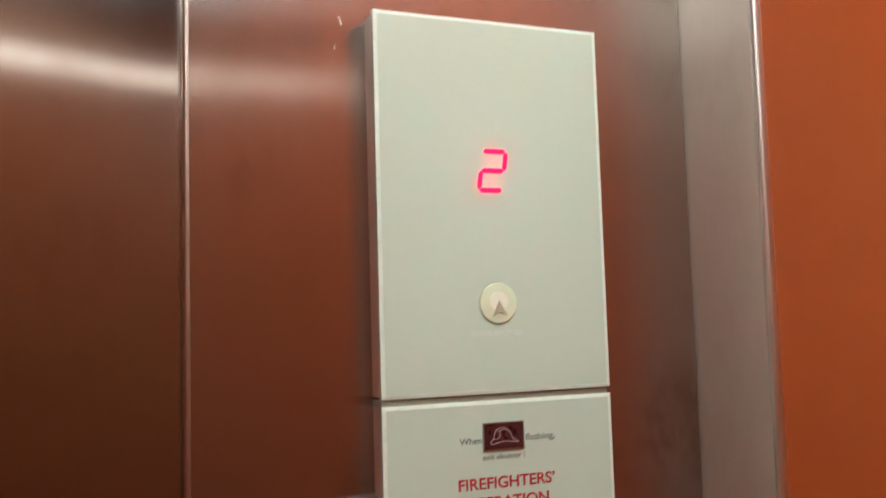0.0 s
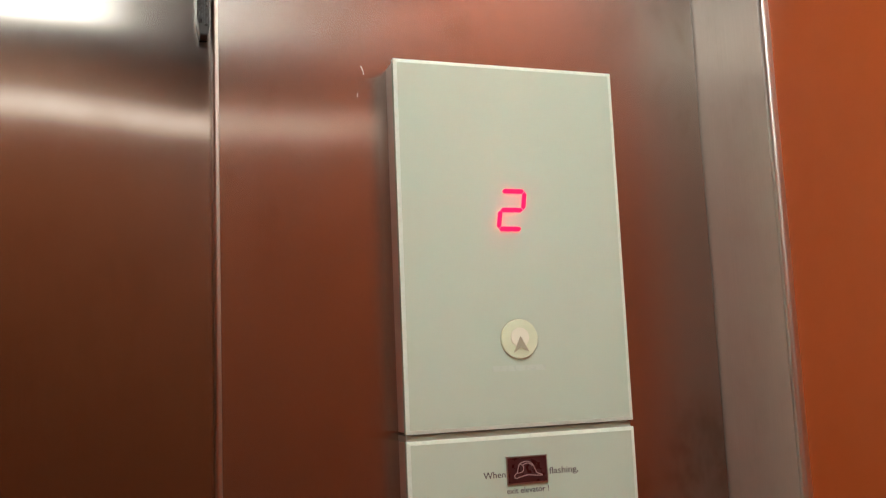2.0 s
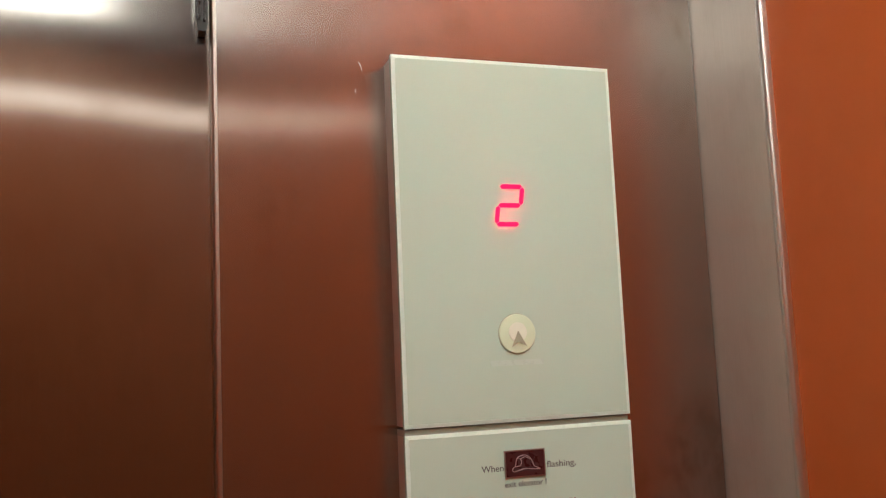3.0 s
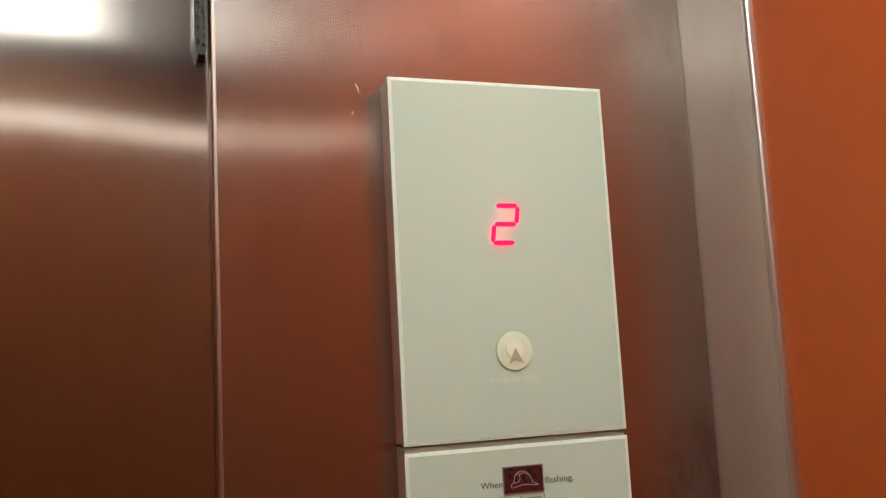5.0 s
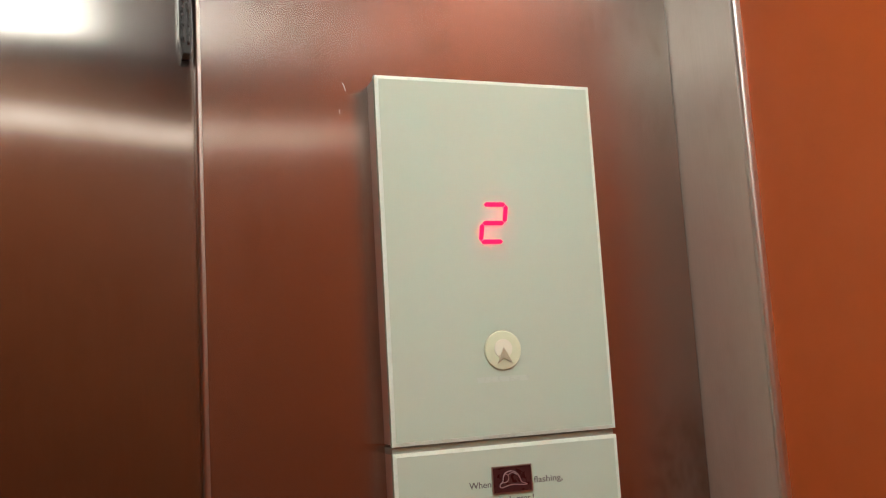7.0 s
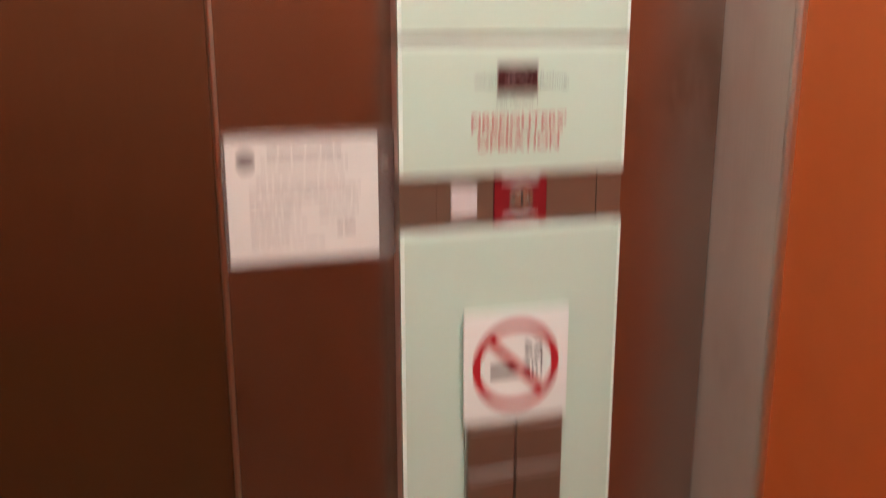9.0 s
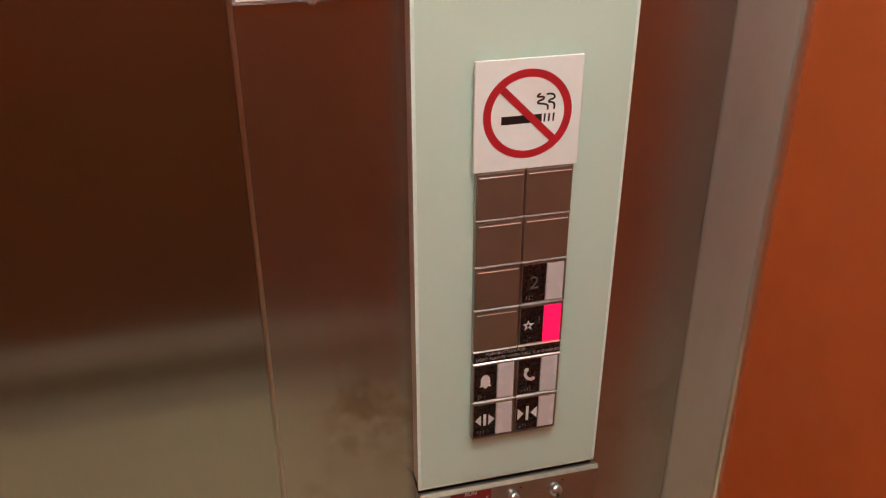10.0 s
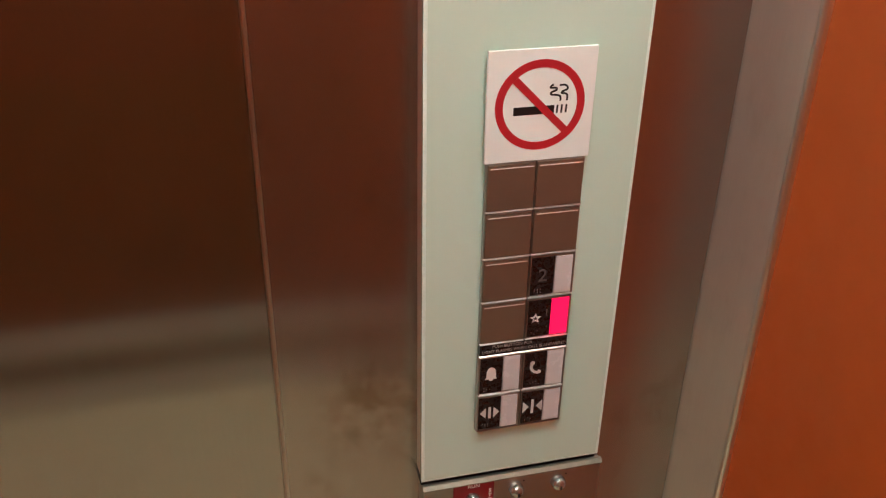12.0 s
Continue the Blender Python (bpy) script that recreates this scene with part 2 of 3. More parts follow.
def stroke(points, width, y0, y1, bm=None):
    """A flat line of even width through points in x and z, with a little depth."""
    bm = bm or bmesh.new()
    ps = [Vector(p) for p in points]
    sides = []
    for i, p in enumerate(ps):
        d = (ps[min(i + 1, len(ps) - 1)] - ps[max(i - 1, 0)]).normalized()
        n = Vector((-d.y, d.x)) * width / 2
        sides.append((p + n, p - n))
    rows = [[bm.verts.new((a.x, y, a.y)) for a, y in ((l, y1), (l, y0), (r, y0), (r, y1))] for l, r in sides]
    for a, b in zip(rows, rows[1:]):
        for i in range(4):
            bm.faces.new((a[i], a[(i + 1) % 4], b[(i + 1) % 4], b[i]))
    bm.faces.new(rows[0])
    bm.faces.new(rows[-1])
    bmesh.ops.recalc_face_normals(bm, faces=bm.faces)
    return bm


def curve_points(ctrl, n=10):
    """A smooth line through the control points."""
    out = []
    c = [ctrl[0]] + list(ctrl) + [ctrl[-1]]
    for i in range(1, len(c) - 2):
        p0, p1, p2, p3 = (Vector(q) for q in c[i - 1:i + 3])
        for k in range(n):
            s = k / n
            q = 0.5 * (2 * p1 + (p2 - p0) * s + (2 * p0 - 5 * p1 + 4 * p2 - p3) * s * s + (3 * p1 - p0 - 3 * p2 + p3) * s ** 3)
            out.append((q.x, q.y))
    return out + [tuple(ctrl[-1])]


def grain_uv(me):
    """Coordinates in metres, u across the grain and v along it, for the brushed steel."""
    layer = me.uv_layers.new(name="grain")
    for poly in me.polygons:
        n = poly.normal
        for li in poly.loop_indices:
            co = me.vertices[me.loops[li].vertex_index].co
            if abs(n.y) >= abs(n.x) and abs(n.y) >= abs(n.z):
                layer.data[li].uv = (co.x, co.z)
            elif abs(n.x) >= abs(n.z):
                layer.data[li].uv = (co.y, co.z)
            else:
                layer.data[li].uv = (co.x, co.y)


def mesh_of(name, bm, material, smooth=False):
    me = bpy.data.meshes.new(name)
    bm.to_mesh(me)
    bm.free()
    me.materials.append(material)
    if smooth:
        for poly in me.polygons:
            poly.use_smooth = True
        me.set_sharp_from_angle(angle=radians(35))
    grain_uv(me)
    return me


def part(name, bm, material, parent, label="", smooth=False):
    ob = new(name, mesh_of(name, bm, material, smooth))
    ob.parent = parent
    ob.matrix_parent_inverse = Matrix.Translation(-parent.location)
    if label:
        tagged(ob, label)
    return ob


def thing(name, bm, material, label, category, group="", kind="", smooth=False):
    return tagged(new(name, mesh_of(name, bm, material, smooth)), label, category, group, kind)


def holder(name, label, category, at=(0, 0, 0), group="", kind=""):
    ob = new(name)
    ob.empty_display_size = 0.05
    ob.location = at
    return tagged(ob, label, category, group, kind)


def words(name, text, x, z, size, y, material, parent, align="CENTER", squeeze=1.0, turn=0.0, bold=0.0, depth=0.00015):
    """Raised lettering on a face that looks towards -y; x and z give the middle of its line, size the height of a capital."""
    cu = bpy.data.curves.new(name, "FONT")
    cu.body, cu.align_x, cu.align_y = text, align, "CENTER"
    cu.size, cu.extrude, cu.offset = size / 0.70, depth, bold
    tmp = bpy.data.objects.new(name, cu)
    scene.collection.objects.link(tmp)
    bpy.context.view_layer.update()
    me = bpy.data.meshes.new_from_object(tmp.evaluated_get(bpy.context.evaluated_depsgraph_get()))
    bpy.data.objects.remove(tmp)
    bpy.data.curves.remove(cu)
    me.transform(Matrix.Translation((x, y, z)) @ Matrix.Rotation(radians(90), 4, "X") @ Matrix.Rotation(radians(turn), 4, "Z") @ Matrix.Diagonal((squeeze, 1, 1, 1)))
    me.materials.clear()
    me.materials.append(material)
    ob = new(name, me)
    ob.parent = parent
    ob.matrix_parent_inverse = Matrix.Translation(-parent.location)
    return ob


# ---- the car: floor, ceiling, walls ----
thing("floor", a_box(LEFT - 0.05, RIGHT + 0.06, REAR - 0.05, 0.16, -0.05, 0.0), FLOOR_MAT, "beige speckled vinyl floor of a lift car", "floor", kind="structure")
thing("ceiling", a_box(LEFT - 0.05, RIGHT + 0.06, REAR - 0.05, 0.16, CEIL, CEIL + 0.05), CEILING_MAT, "dark brown panelled ceiling of a lift car", "ceiling", kind="structure")
wall_right = thing("wall_right", a_box(RIGHT + 0.006, RIGHT + 0.046, REAR - 0.05, -0.0697, 0.0, CEIL), LAMINATE, "burnt orange laminate side wall with a satin finish", "wall", kind="structure")
wall_left = thing("wall_left", a_box(LEFT - 0.05, LEFT, REAR - 0.05, 0.16, 0.0, CEIL), LAMINATE, "burnt orange laminate wall facing the side wall", "wall", kind="structure")
wall_rear = holder("wall_rear", "brown-orange laminate rear wall with steel kick plate and a glowing cove strip", "wall", (-0.5, REAR, 0), kind="structure")
part("backing", a_box(LEFT, RIGHT + 0.006, REAR - 0.05, REAR - 0.008, 0.0, CEIL), GAP, wall_rear)
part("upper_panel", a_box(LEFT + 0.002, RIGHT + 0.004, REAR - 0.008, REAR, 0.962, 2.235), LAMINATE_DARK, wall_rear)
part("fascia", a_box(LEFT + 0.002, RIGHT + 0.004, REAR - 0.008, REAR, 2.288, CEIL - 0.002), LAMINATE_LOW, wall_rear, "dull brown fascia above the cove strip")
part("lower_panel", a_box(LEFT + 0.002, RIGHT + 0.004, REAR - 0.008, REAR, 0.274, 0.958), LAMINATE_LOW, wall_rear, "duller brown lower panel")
part("cove_light", a_box(LEFT + 0.002, RIGHT + 0.004, REAR - 0.008, REAR + 0.002, 2.240, 2.284, bevel=0.002), COVE_FACE, wall_rear, "glowing cove strip under the ceiling")
part("rail", a_box(LEFT + 0.002, RIGHT + 0.004, REAR - 0.008, REAR + 0.004, 0.185, 0.270, bevel=0.002), SILVER, wall_rear, "satin steel rail")
part("skirting", a_box(LEFT + 0.002, RIGHT + 0.004, REAR - 0.008, REAR - 0.002, 0.094, 0.183), SKIRT, wall_rear, "dark skirting band")
part("kick_plate", a_box(LEFT + 0.002, RIGHT + 0.004, REAR - 0.008, REAR + 0.002, 0.003, 0.092, bevel=0.001), SILVER, wall_rear, "satin steel kick plate")

for (x0, x1, y0, y1), lamp_face in zip(LAMPS, LAMP_FACES):
    lamp = holder("ceiling_light", "glowing warm white ceiling light with a thin steel rim", "ceiling light", ((x0 + x1) / 2, (y0 + y1) / 2, CEIL), "lights in the ceiling")
    part("diffuser", a_box(x0, x1, y0, y1, CEIL - 0.006, CEIL - 0.001), lamp_face, lamp, "glowing milky diffuser")
    rim = bmesh.new()
    for a in ((x0 - 0.012, x1 + 0.012, y0 - 0.012, y0 - 0.001), (x0 - 0.012, x1 + 0.012, y1 + 0.001, y1 + 0.012), (x0 - 0.012, x0 - 0.001, y0 - 0.001, y1 + 0.001), (x1 + 0.001, x1 + 0.012, y0 - 0.001, y1 + 0.001)):
        box(rim, *a, CEIL - 0.010, CEIL - 0.001)
    part("rim", rim, STEEL_SATIN, lamp)

# ---- front wall: steel return, its side flange, jamb and door ----
DOOR_Y = 0.046
JAMB, CORNER = -0.1405, 0.3093
wall_front = holder("wall_front", "brushed stainless steel front return panel, smeared and lightly scratched", "wall", (0.08, STEEL_Y, 0), kind="structure")
part("steel_sheet", a_box(JAMB + 0.0042, CORNER - 0.0008, STEEL_Y, STEEL_Y + 0.012, 0.0, CEIL), STEEL, wall_front)
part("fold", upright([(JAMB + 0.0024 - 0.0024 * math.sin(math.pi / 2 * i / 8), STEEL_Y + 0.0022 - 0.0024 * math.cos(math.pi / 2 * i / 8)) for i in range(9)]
                     + [(JAMB, DOOR_Y - 0.0025), (JAMB + 0.004, DOOR_Y - 0.0025), (JAMB + 0.004, STEEL_Y - 0.0002)]), FOLD, wall_front, "folded edge, highlight in its paler colour", smooth=True)
part("backing", a_box(JAMB + 0.060, CORNER + 0.05, STEEL_Y + 0.021, 0.16, 0.0, CEIL), GAP, wall_front)
part("scratch", stroke(curve_points([(-0.0207, 1.9327), (-0.0190, 1.9296), (-0.0182, 1.9255)]), 0.0004, STEEL_Y - 0.0003, STEEL_Y), BRIGHT, wall_front, "short bright scratch")
part("scratch", stroke(curve_points([(-0.0237, 1.9092), (-0.0241, 1.9071), (-0.0237, 1.9056)]), 0.0003, STEEL_Y - 0.0003, STEEL_Y), BRIGHT, wall_front, "short bright scratch")

trim = holder("trim", "satin steel corner trim with a rounded nose in a highlight colour", "trim", (CORNER, -0.03, 0), kind="structure")
part("side_face", a_box(CORNER + 0.0008, CORNER + 0.0060, -0.0655, STEEL_Y + 0.012, 0.0, CEIL), STEEL_SATIN, trim)
nose = [(CORNER + 0.0050 + 0.0042 * math.cos(math.pi + math.pi / 2 * i / 8), -0.0672 + 0.0042 * math.sin(math.pi + math.pi / 2 * i / 8)) for i in range(9)]
# The nose's highlight comes from a paler steel than the side face.
part("nose", upright([(CORNER + 0.0008, -0.0657)] + nose + [(CORNER + 0.0150, -0.0714), (CORNER + 0.0150, -0.0657)]), BRIGHT, trim, "rounded nose, highlight in its pale colour", smooth=True)

bm = bmesh.new()
nx, nz, x0, x1 = 24, 60, -0.80, -0.09
grid = []
for i in range(nx + 1):
    x = x0 + (x1 - x0) * (i / nx) ** 0.55
    col = []
    for k in range(nz + 1):
        z = 0.01 + (2.148 - 0.01) * k / nz
        bow = min(1.0, max(0.0, (-0.135 - x) / 0.135))
        col.append(bm.verts.new((x, DOOR_Y - 0.013 * bow ** 1.3 * (z - 1.87) * math.exp(-((z - 1.87) / 0.28) ** 2), z)))
    grid.append(col)
for i in range(nx):
    for k in range(nz):
        bm.faces.new((grid[i][k], grid[i + 1][k], grid[i + 1][k + 1], grid[i][k + 1]))
box(bm, x0, x1, DOOR_Y + 0.0085, DOOR_Y + 0.025, 0.01, 2.148)
door = holder("door_1", "closed brushed stainless steel lift door, slightly bowed", "door", (-0.6, DOOR_Y, 0), kind="structure")
part("front_leaf", bm, STEEL_DOOR, door, smooth=True)
part("rear_leaf", a_box(-1.12, -0.74, DOOR_Y + 0.034, DOOR_Y + 0.055, 0.01, 2.148), STEEL_DOOR, door)
thing("wall_header", a_box(LEFT, JAMB, STEEL_Y, 0.06, 2.15, CEIL), STEEL, "brushed steel panel over the lift door", "wall", kind="structure")
thing("wall_front_side", a_box(LEFT, -1.08, STEEL_Y, 0.08, 0.0, 2.15), STEEL, "brushed steel return panel past the door", "wall", kind="structure")
thing("wall_shaft", a_box(LEFT - 0.05, RIGHT + 0.06, 0.165, 0.20, 0.0, CEIL), GAP, "dark landing wall behind the lift door", "wall", kind="structure")

bumper = holder("door_sensor", "short black ribbed sensor bar in the door slot", "sensor", (-0.147, 0.032, 1.955))
part("housing", plate([(-0.1525, 1.966), (-0.1500, 1.951), (-0.1440, 1.951), (-0.1425, 1.958), (-0.1425, 2.14), (-0.1525, 2.14)], 0.0290, 0.0445, bevel=0.0006), DARK_PLASTIC, bumper)
part("lens", a_box(-0.1508, -0.1486, 0.0278, 0.0295, 1.960, 2.135, bevel=0.0004), KEY_BLACK, bumper)
part("lens", a_box(-0.1466, -0.1446, 0.0278, 0.0295, 1.958, 2.135, bevel=0.0004), KEY_BLACK, bumper)


# ---- operating panel ----
def framed_loops(bm, rows, z0, z1):
    """Rectangles of the panel's width, each drawn in by its inset and at its own depth, joined one to the next."""
    loops = [[bm.verts.new((x, y, z)) for x, z in ((d, z0 + d), (0.2 - d, z0 + d), (0.2 - d, z1 - d), (d, z1 - d))] for d, y in rows]
    for a, b in zip(loops, loops[1:]):
        for i in range(4):
            bm.faces.new((a[i], a[(i + 1) % 4], b[(i + 1) % 4], b[i]))
    return loops


RIM = 0.0032


def glass_plate(name, z0, z1, parent, label=""):
    """A glass plate on a steel tray that stands off the steel, its front edges ground to a chamfer."""
    part("tray", a_box(0.0012, 0.1988, 0.0062, STEEL_Y - 0.0003, z0 + 0.0012, z1 - 0.0012), STEEL_SATIN, parent, "satin steel mounting tray")
    bm = bmesh.new()
    loops = framed_loops(bm, ((0.0001, 0.0058), (0.0001, 0.0011), (RIM, 0.0)), z0, z1)
    bm.faces.new(loops[0])
    bm.faces.new(loops[-1])
    bmesh.ops.recalc_face_normals(bm, faces=bm.faces)
    return part(name, bm, GLASS, parent, label)


def glass_rim(z0, z1, parent):
    """The ground chamfer round a glass plate."""
    bm = bmesh.new()
    loops = framed_loops(bm, ((0.0, 0.0010), (0.0, 0.0007), (RIM - 0.0001, -0.0002), (RIM, -0.00005)), z0, z1)
    bmesh.ops.recalc_face_normals(bm, faces=bm.faces)
    part("edge", bm, GLASS_EDGE, parent, "ground glass edge")


A0, A1, F0, F1, B0, B1 = 1.6290, 1.9320, 1.5180, 1.6238, 0.9360, 1.4725

# upper plate: floor display and arrow lamp
display = holder("display_panel", "milky white glass floor display glowing a red figure two", "display panel", (0.1, STEEL_Y, A0))
face = glass_plate("glass", A0, A1, display)
glass_rim(A0, A1, face)
DX0, DX1, DZ0, DZ1, SLANT = 0.0880, 0.1085, 1.7895, 1.8252, 0.0050
ZM = (DZ0 + DZ1) / 2


def lean(x, z):
    return (x + SLANT * ((z - ZM) / (DZ1 - DZ0)), z)


h, g = 0.0019, 0.0004


def lit_bar(pts):
    """A display bar: a red lens over the diode that shines into the milky glass."""
    bar = part("segment", plate(pts, -0.0006, -0.0003), DISPLAY, display, "glowing red display bar")
    mx, mz = sum(p[0] for p in pts) / len(pts), sum(p[1] for p in pts) / len(pts)
    part("diode", plate([(mx + (x - mx) * 0.85, mz + (z - mz) * 0.85) for x, z in pts], -0.0002, -0.0001), LED, bar)


across = [(0.0, 0.0), (h, h), (DX1 - DX0 - h, h), (DX1 - DX0, 0.0), (DX1 - DX0 - h, -h), (h, -h)]
for z in (DZ1 - h, ZM, DZ0 + h):
    pts = [lean(DX0 + g * 0.5 + x * 0.97, z + dz) for x, dz in across]
    lit_bar(pts)
for x, za, zb in ((DX1, ZM + g, DZ1 - h - g), (DX0, DZ0 + h + g, ZM - g)):
    pts = [lean(x + dx, z) for dx, z in ((0, za), (h, za + h), (h, zb - h), (0, zb), (-h, zb - h), (-h, za + h))]
    lit_bar(pts)
arrow = part("arrow_lamp", turned(0.0990, 1.7003, [(0.0163, 0.0002), (0.0163, -0.0010), (0.0158, -0.0016), (0.0150, -0.0018)]), CREAM, display, "round cream arrow lamp", smooth=True)
# Groove and arrow notch are not cut in; darker cream gives their shade.
part("groove", ring(0.0990, 1.7003, 0.0163, 0.01665, -0.0002, 0.0002), CREAM_DARK, arrow)
part("lamp_button", plate(round_points(0.0990, 1.7015, 0.0080, 40), -0.0028, -0.0017, bevel=0.0004), CREAM_LIGHT, arrow)
part("arrow_mark", plate([(0.0990, 1.7026), (0.1060, 1.6900), (0.0993, 1.6938), (0.0928, 1.6894)], -0.0031, -0.0027), CREAM_DARK, arrow, "up arrow mark with its shade in darker cream")
part("maker_plate", a_box(0.0745, 0.1215, -0.0003, 0.0002, 1.6745, 1.6790), FAINT, display, "faint pale strip under the arrow lamp")

# firefighters' plate
fire = holder("firefighter_panel", "milky white glass plate with red and grey instructions", "instruction panel", (0.1, STEEL_Y, F0))
face = glass_plate("glass", F0, F1, fire)
glass_rim(F0, F1, face)
hat = part("hat_lamp", a_box(0.0825, 0.1170, -0.0010, 0.0, 1.5853, 1.6060, bevel=0.0004), HAT_PLATE, fire, "dark maroon lamp window with a helmet outline")
for a in ((0.0820, 0.1175, 1.6055, 1.6065), (0.0820, 0.1175, 1.5847, 1.5857), (0.0820, 0.0829, 1.5857, 1.6055), (0.1166, 0.1175, 1.5857, 1.6055)):
    part("lamp_frame", a_box(a[0], a[1], -0.0013, 0.0, a[2], a[3]), STEEL_KEY, hat)
crown = curve_points([(0.0910, 1.5938), (0.0923, 1.5990), (0.0946, 1.6013), (0.0998, 1.6022), (0.1045, 1.5994), (0.1070, 1.5946), (0.1080, 1.5928), (0.1128, 1.5908)], 8)
part("helmet_line", stroke(crown, 0.0006, -0.0014, -0.0009), HAT_LINE, hat)
brim = curve_points([(0.0910, 1.5938), (0.0890, 1.5924), (0.0885, 1.5905), (0.0902, 1.5895), (0.0940, 1.5904), (0.1000, 1.5915), (0.1062, 1.5908), (0.1128, 1.5904)], 8)
part("helmet_line", stroke(brim, 0.0006, -0.0014, -0.0009), HAT_LINE, hat)
badge = curve_points([(0.0932, 1.6004), (0.0958, 1.5993), (0.0966, 1.5966), (0.0950, 1.5940), (0.0910, 1.5934)], 6)
part("helmet_line", stroke(badge, 0.0005, -0.0014, -0.0009), HAT_LINE, hat)
ridge = curve_points([(0.0958, 1.5993), (0.1000, 1.6008), (0.1042, 1.5988)], 6)
part("helmet_line", stroke(ridge, 0.0005, -0.0014, -0.0009), HAT_LINE, hat)
words("lettering", "When", 0.0718, 1.5930, 0.0051, -0.0002, GREY_INK, fire, squeeze=1.05)
words("lettering", "flashing,", 0.1325, 1.5930, 0.0051, -0.0002, GREY_INK, fire, squeeze=1.16)
words("lettering", "exit elevator !", 0.1000, 1.5797, 0.0046, -0.0002, GREY_INK, fire, squeeze=1.0)
words("lettering", "FIREFIGHTERS\u2019", 0.1020, 1.5595, 0.0087, -0.0002, RED_INK, fire, squeeze=1.07, bold=0.00022)
words("lettering", "OPERATION", 0.1020, 1.5445, 0.0087, -0.0002, RED_INK, fire, squeeze=1.07, bold=0.00022)

# key switch strip between the glass plates
strip = holder("key_switch_strip", "brown-tinted steel strip with a red key switch plate", "switch strip", (0.1, STEEL_Y, 1.4745))
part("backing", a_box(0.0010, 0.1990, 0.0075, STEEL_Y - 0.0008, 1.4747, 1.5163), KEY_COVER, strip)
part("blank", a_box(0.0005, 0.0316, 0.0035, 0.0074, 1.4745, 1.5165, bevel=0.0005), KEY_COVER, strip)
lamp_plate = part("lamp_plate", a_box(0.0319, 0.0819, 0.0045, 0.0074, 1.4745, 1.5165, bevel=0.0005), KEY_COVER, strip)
part("square_button", a_box(0.0440, 0.0668, 0.0020, 0.0050, 1.4825, 1.5085, bevel=0.0010), KEY_WINDOW, lamp_plate, "square white push button")
red = part("red_plate", a_box(0.0822, 0.1294, 0.0030, 0.0074, 1.4745, 1.5165, bevel=0.0005), RED_PLATE, strip, "dark red plate with white lettering")
words("lettering", "FIREFIGHTERS\u2019", 0.1057, 1.5123, 0.0050, 0.0028, KEY_MARK, red, squeeze=0.76, bold=0.0001)
words("lettering", "OPERATION", 0.1057, 1.4790, 0.0050, 0.0028, KEY_MARK, red, squeeze=0.82, bold=0.0001)
part("lock", turned(0.1057, 1.4960, [(0.0110, 0.0035), (0.0110, 0.0010), (0.0100, -0.0004), (0.0072, -0.0010), (0.0070, 0.0002), (0.0, 0.0002)]), LOCK_STEEL, red, "round steel key lock", smooth=True)
part("keyhole", a_box(0.1049, 0.1065, -0.0004, 0.0004, 1.4910, 1.5010), GAP, red)
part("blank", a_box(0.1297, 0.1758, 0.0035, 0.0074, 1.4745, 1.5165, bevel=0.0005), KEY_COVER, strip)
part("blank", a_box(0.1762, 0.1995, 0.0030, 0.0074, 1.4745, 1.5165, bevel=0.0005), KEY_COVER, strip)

# lower plate
board = holder("button_panel", "tall milky white glass plate carrying the car buttons", "button panel", (0.1, STEEL_Y, B0))
face = glass_plate("glass", B0, B1, board)
glass_rim(B0, B1, face)
part("shadow_gap", a_box(0.001, 0.199, 0.0064, STEEL_Y - 0.0008, B0 - 0.0090, B0 + 0.0010), GAP, board)
part("shaded_joint_backing", a_box(0.001, 0.1992, 0.0040, STEEL_Y - 0.0005, F1 - 0.0010, A0 - 0.0012), JOINT, fire, "greyed backing in the joint, its shade in the colour")

# no smoking sign, glued on the glass
SX0, SX1, SZ0, SZ1, SY = 0.0525, 0.1490, 1.3002, 1.4000, -0.0075
sign = thing("no_smoking_sign", a_box(SX0, SX1, SY, SY + 0.0030, SZ0, SZ1, bevel=0.0005), SIGN_WHITE, "white square no smoking sign with a red ring", "sign")
part("foam_pad", a_box(SX0 + 0.004, SX1 - 0.004, SY + 0.0030, -0.0002, SZ0 + 0.004, SZ1 - 0.004), DARK_PLASTIC, sign)
CX, CZ = 0.1002, 1.3508
words_y = SY - 0.0002
part("cigarette", a_box(0.0765, 0.1131, words_y, SY, 1.3428, 1.3502), BLACK, sign)
for x in (0.1158, 0.1198, 0.1239):
    part("ash_bar", plate([(x - 0.0010, 1.3428), (x + 0.0006, 1.3428), (x + 0.0010, 1.3502), (x - 0.0006, 1.3502)], words_y, SY), BLACK, sign)
for ctrl in ([(0.1196, 1.3535), (0.1192, 1.3590), (0.1155, 1.3610), (0.1105, 1.3620), (0.1108, 1.3645), (0.1152, 1.3670), (0.1150, 1.3695), (0.1098, 1.3702), (0.1105, 1.3725), (0.1125, 1.3735)],
             [(0.1257, 1.3535), (0.1257, 1.3600), (0.1235, 1.3622), (0.1205, 1.3630), (0.1210, 1.3650), (0.1250, 1.3670), (0.1255, 1.3700), (0.1230, 1.3725), (0.1180, 1.3725)]):
    ctrl = [(0.0765 + (x - 0.0765) * 0.965, 1.3535 + (z - 1.3535) * 0.74) for x, z in ctrl]
    part("smoke", stroke(curve_points(ctrl, 8), 0.0017, words_y, SY), BLACK, sign)
part("ring", ring(CX, CZ, 0.0333, 0.0402, SY - 0.0004, SY), RED, sign, "red ring", smooth=False)
d = 0.0330 * math.sqrt(0.5)
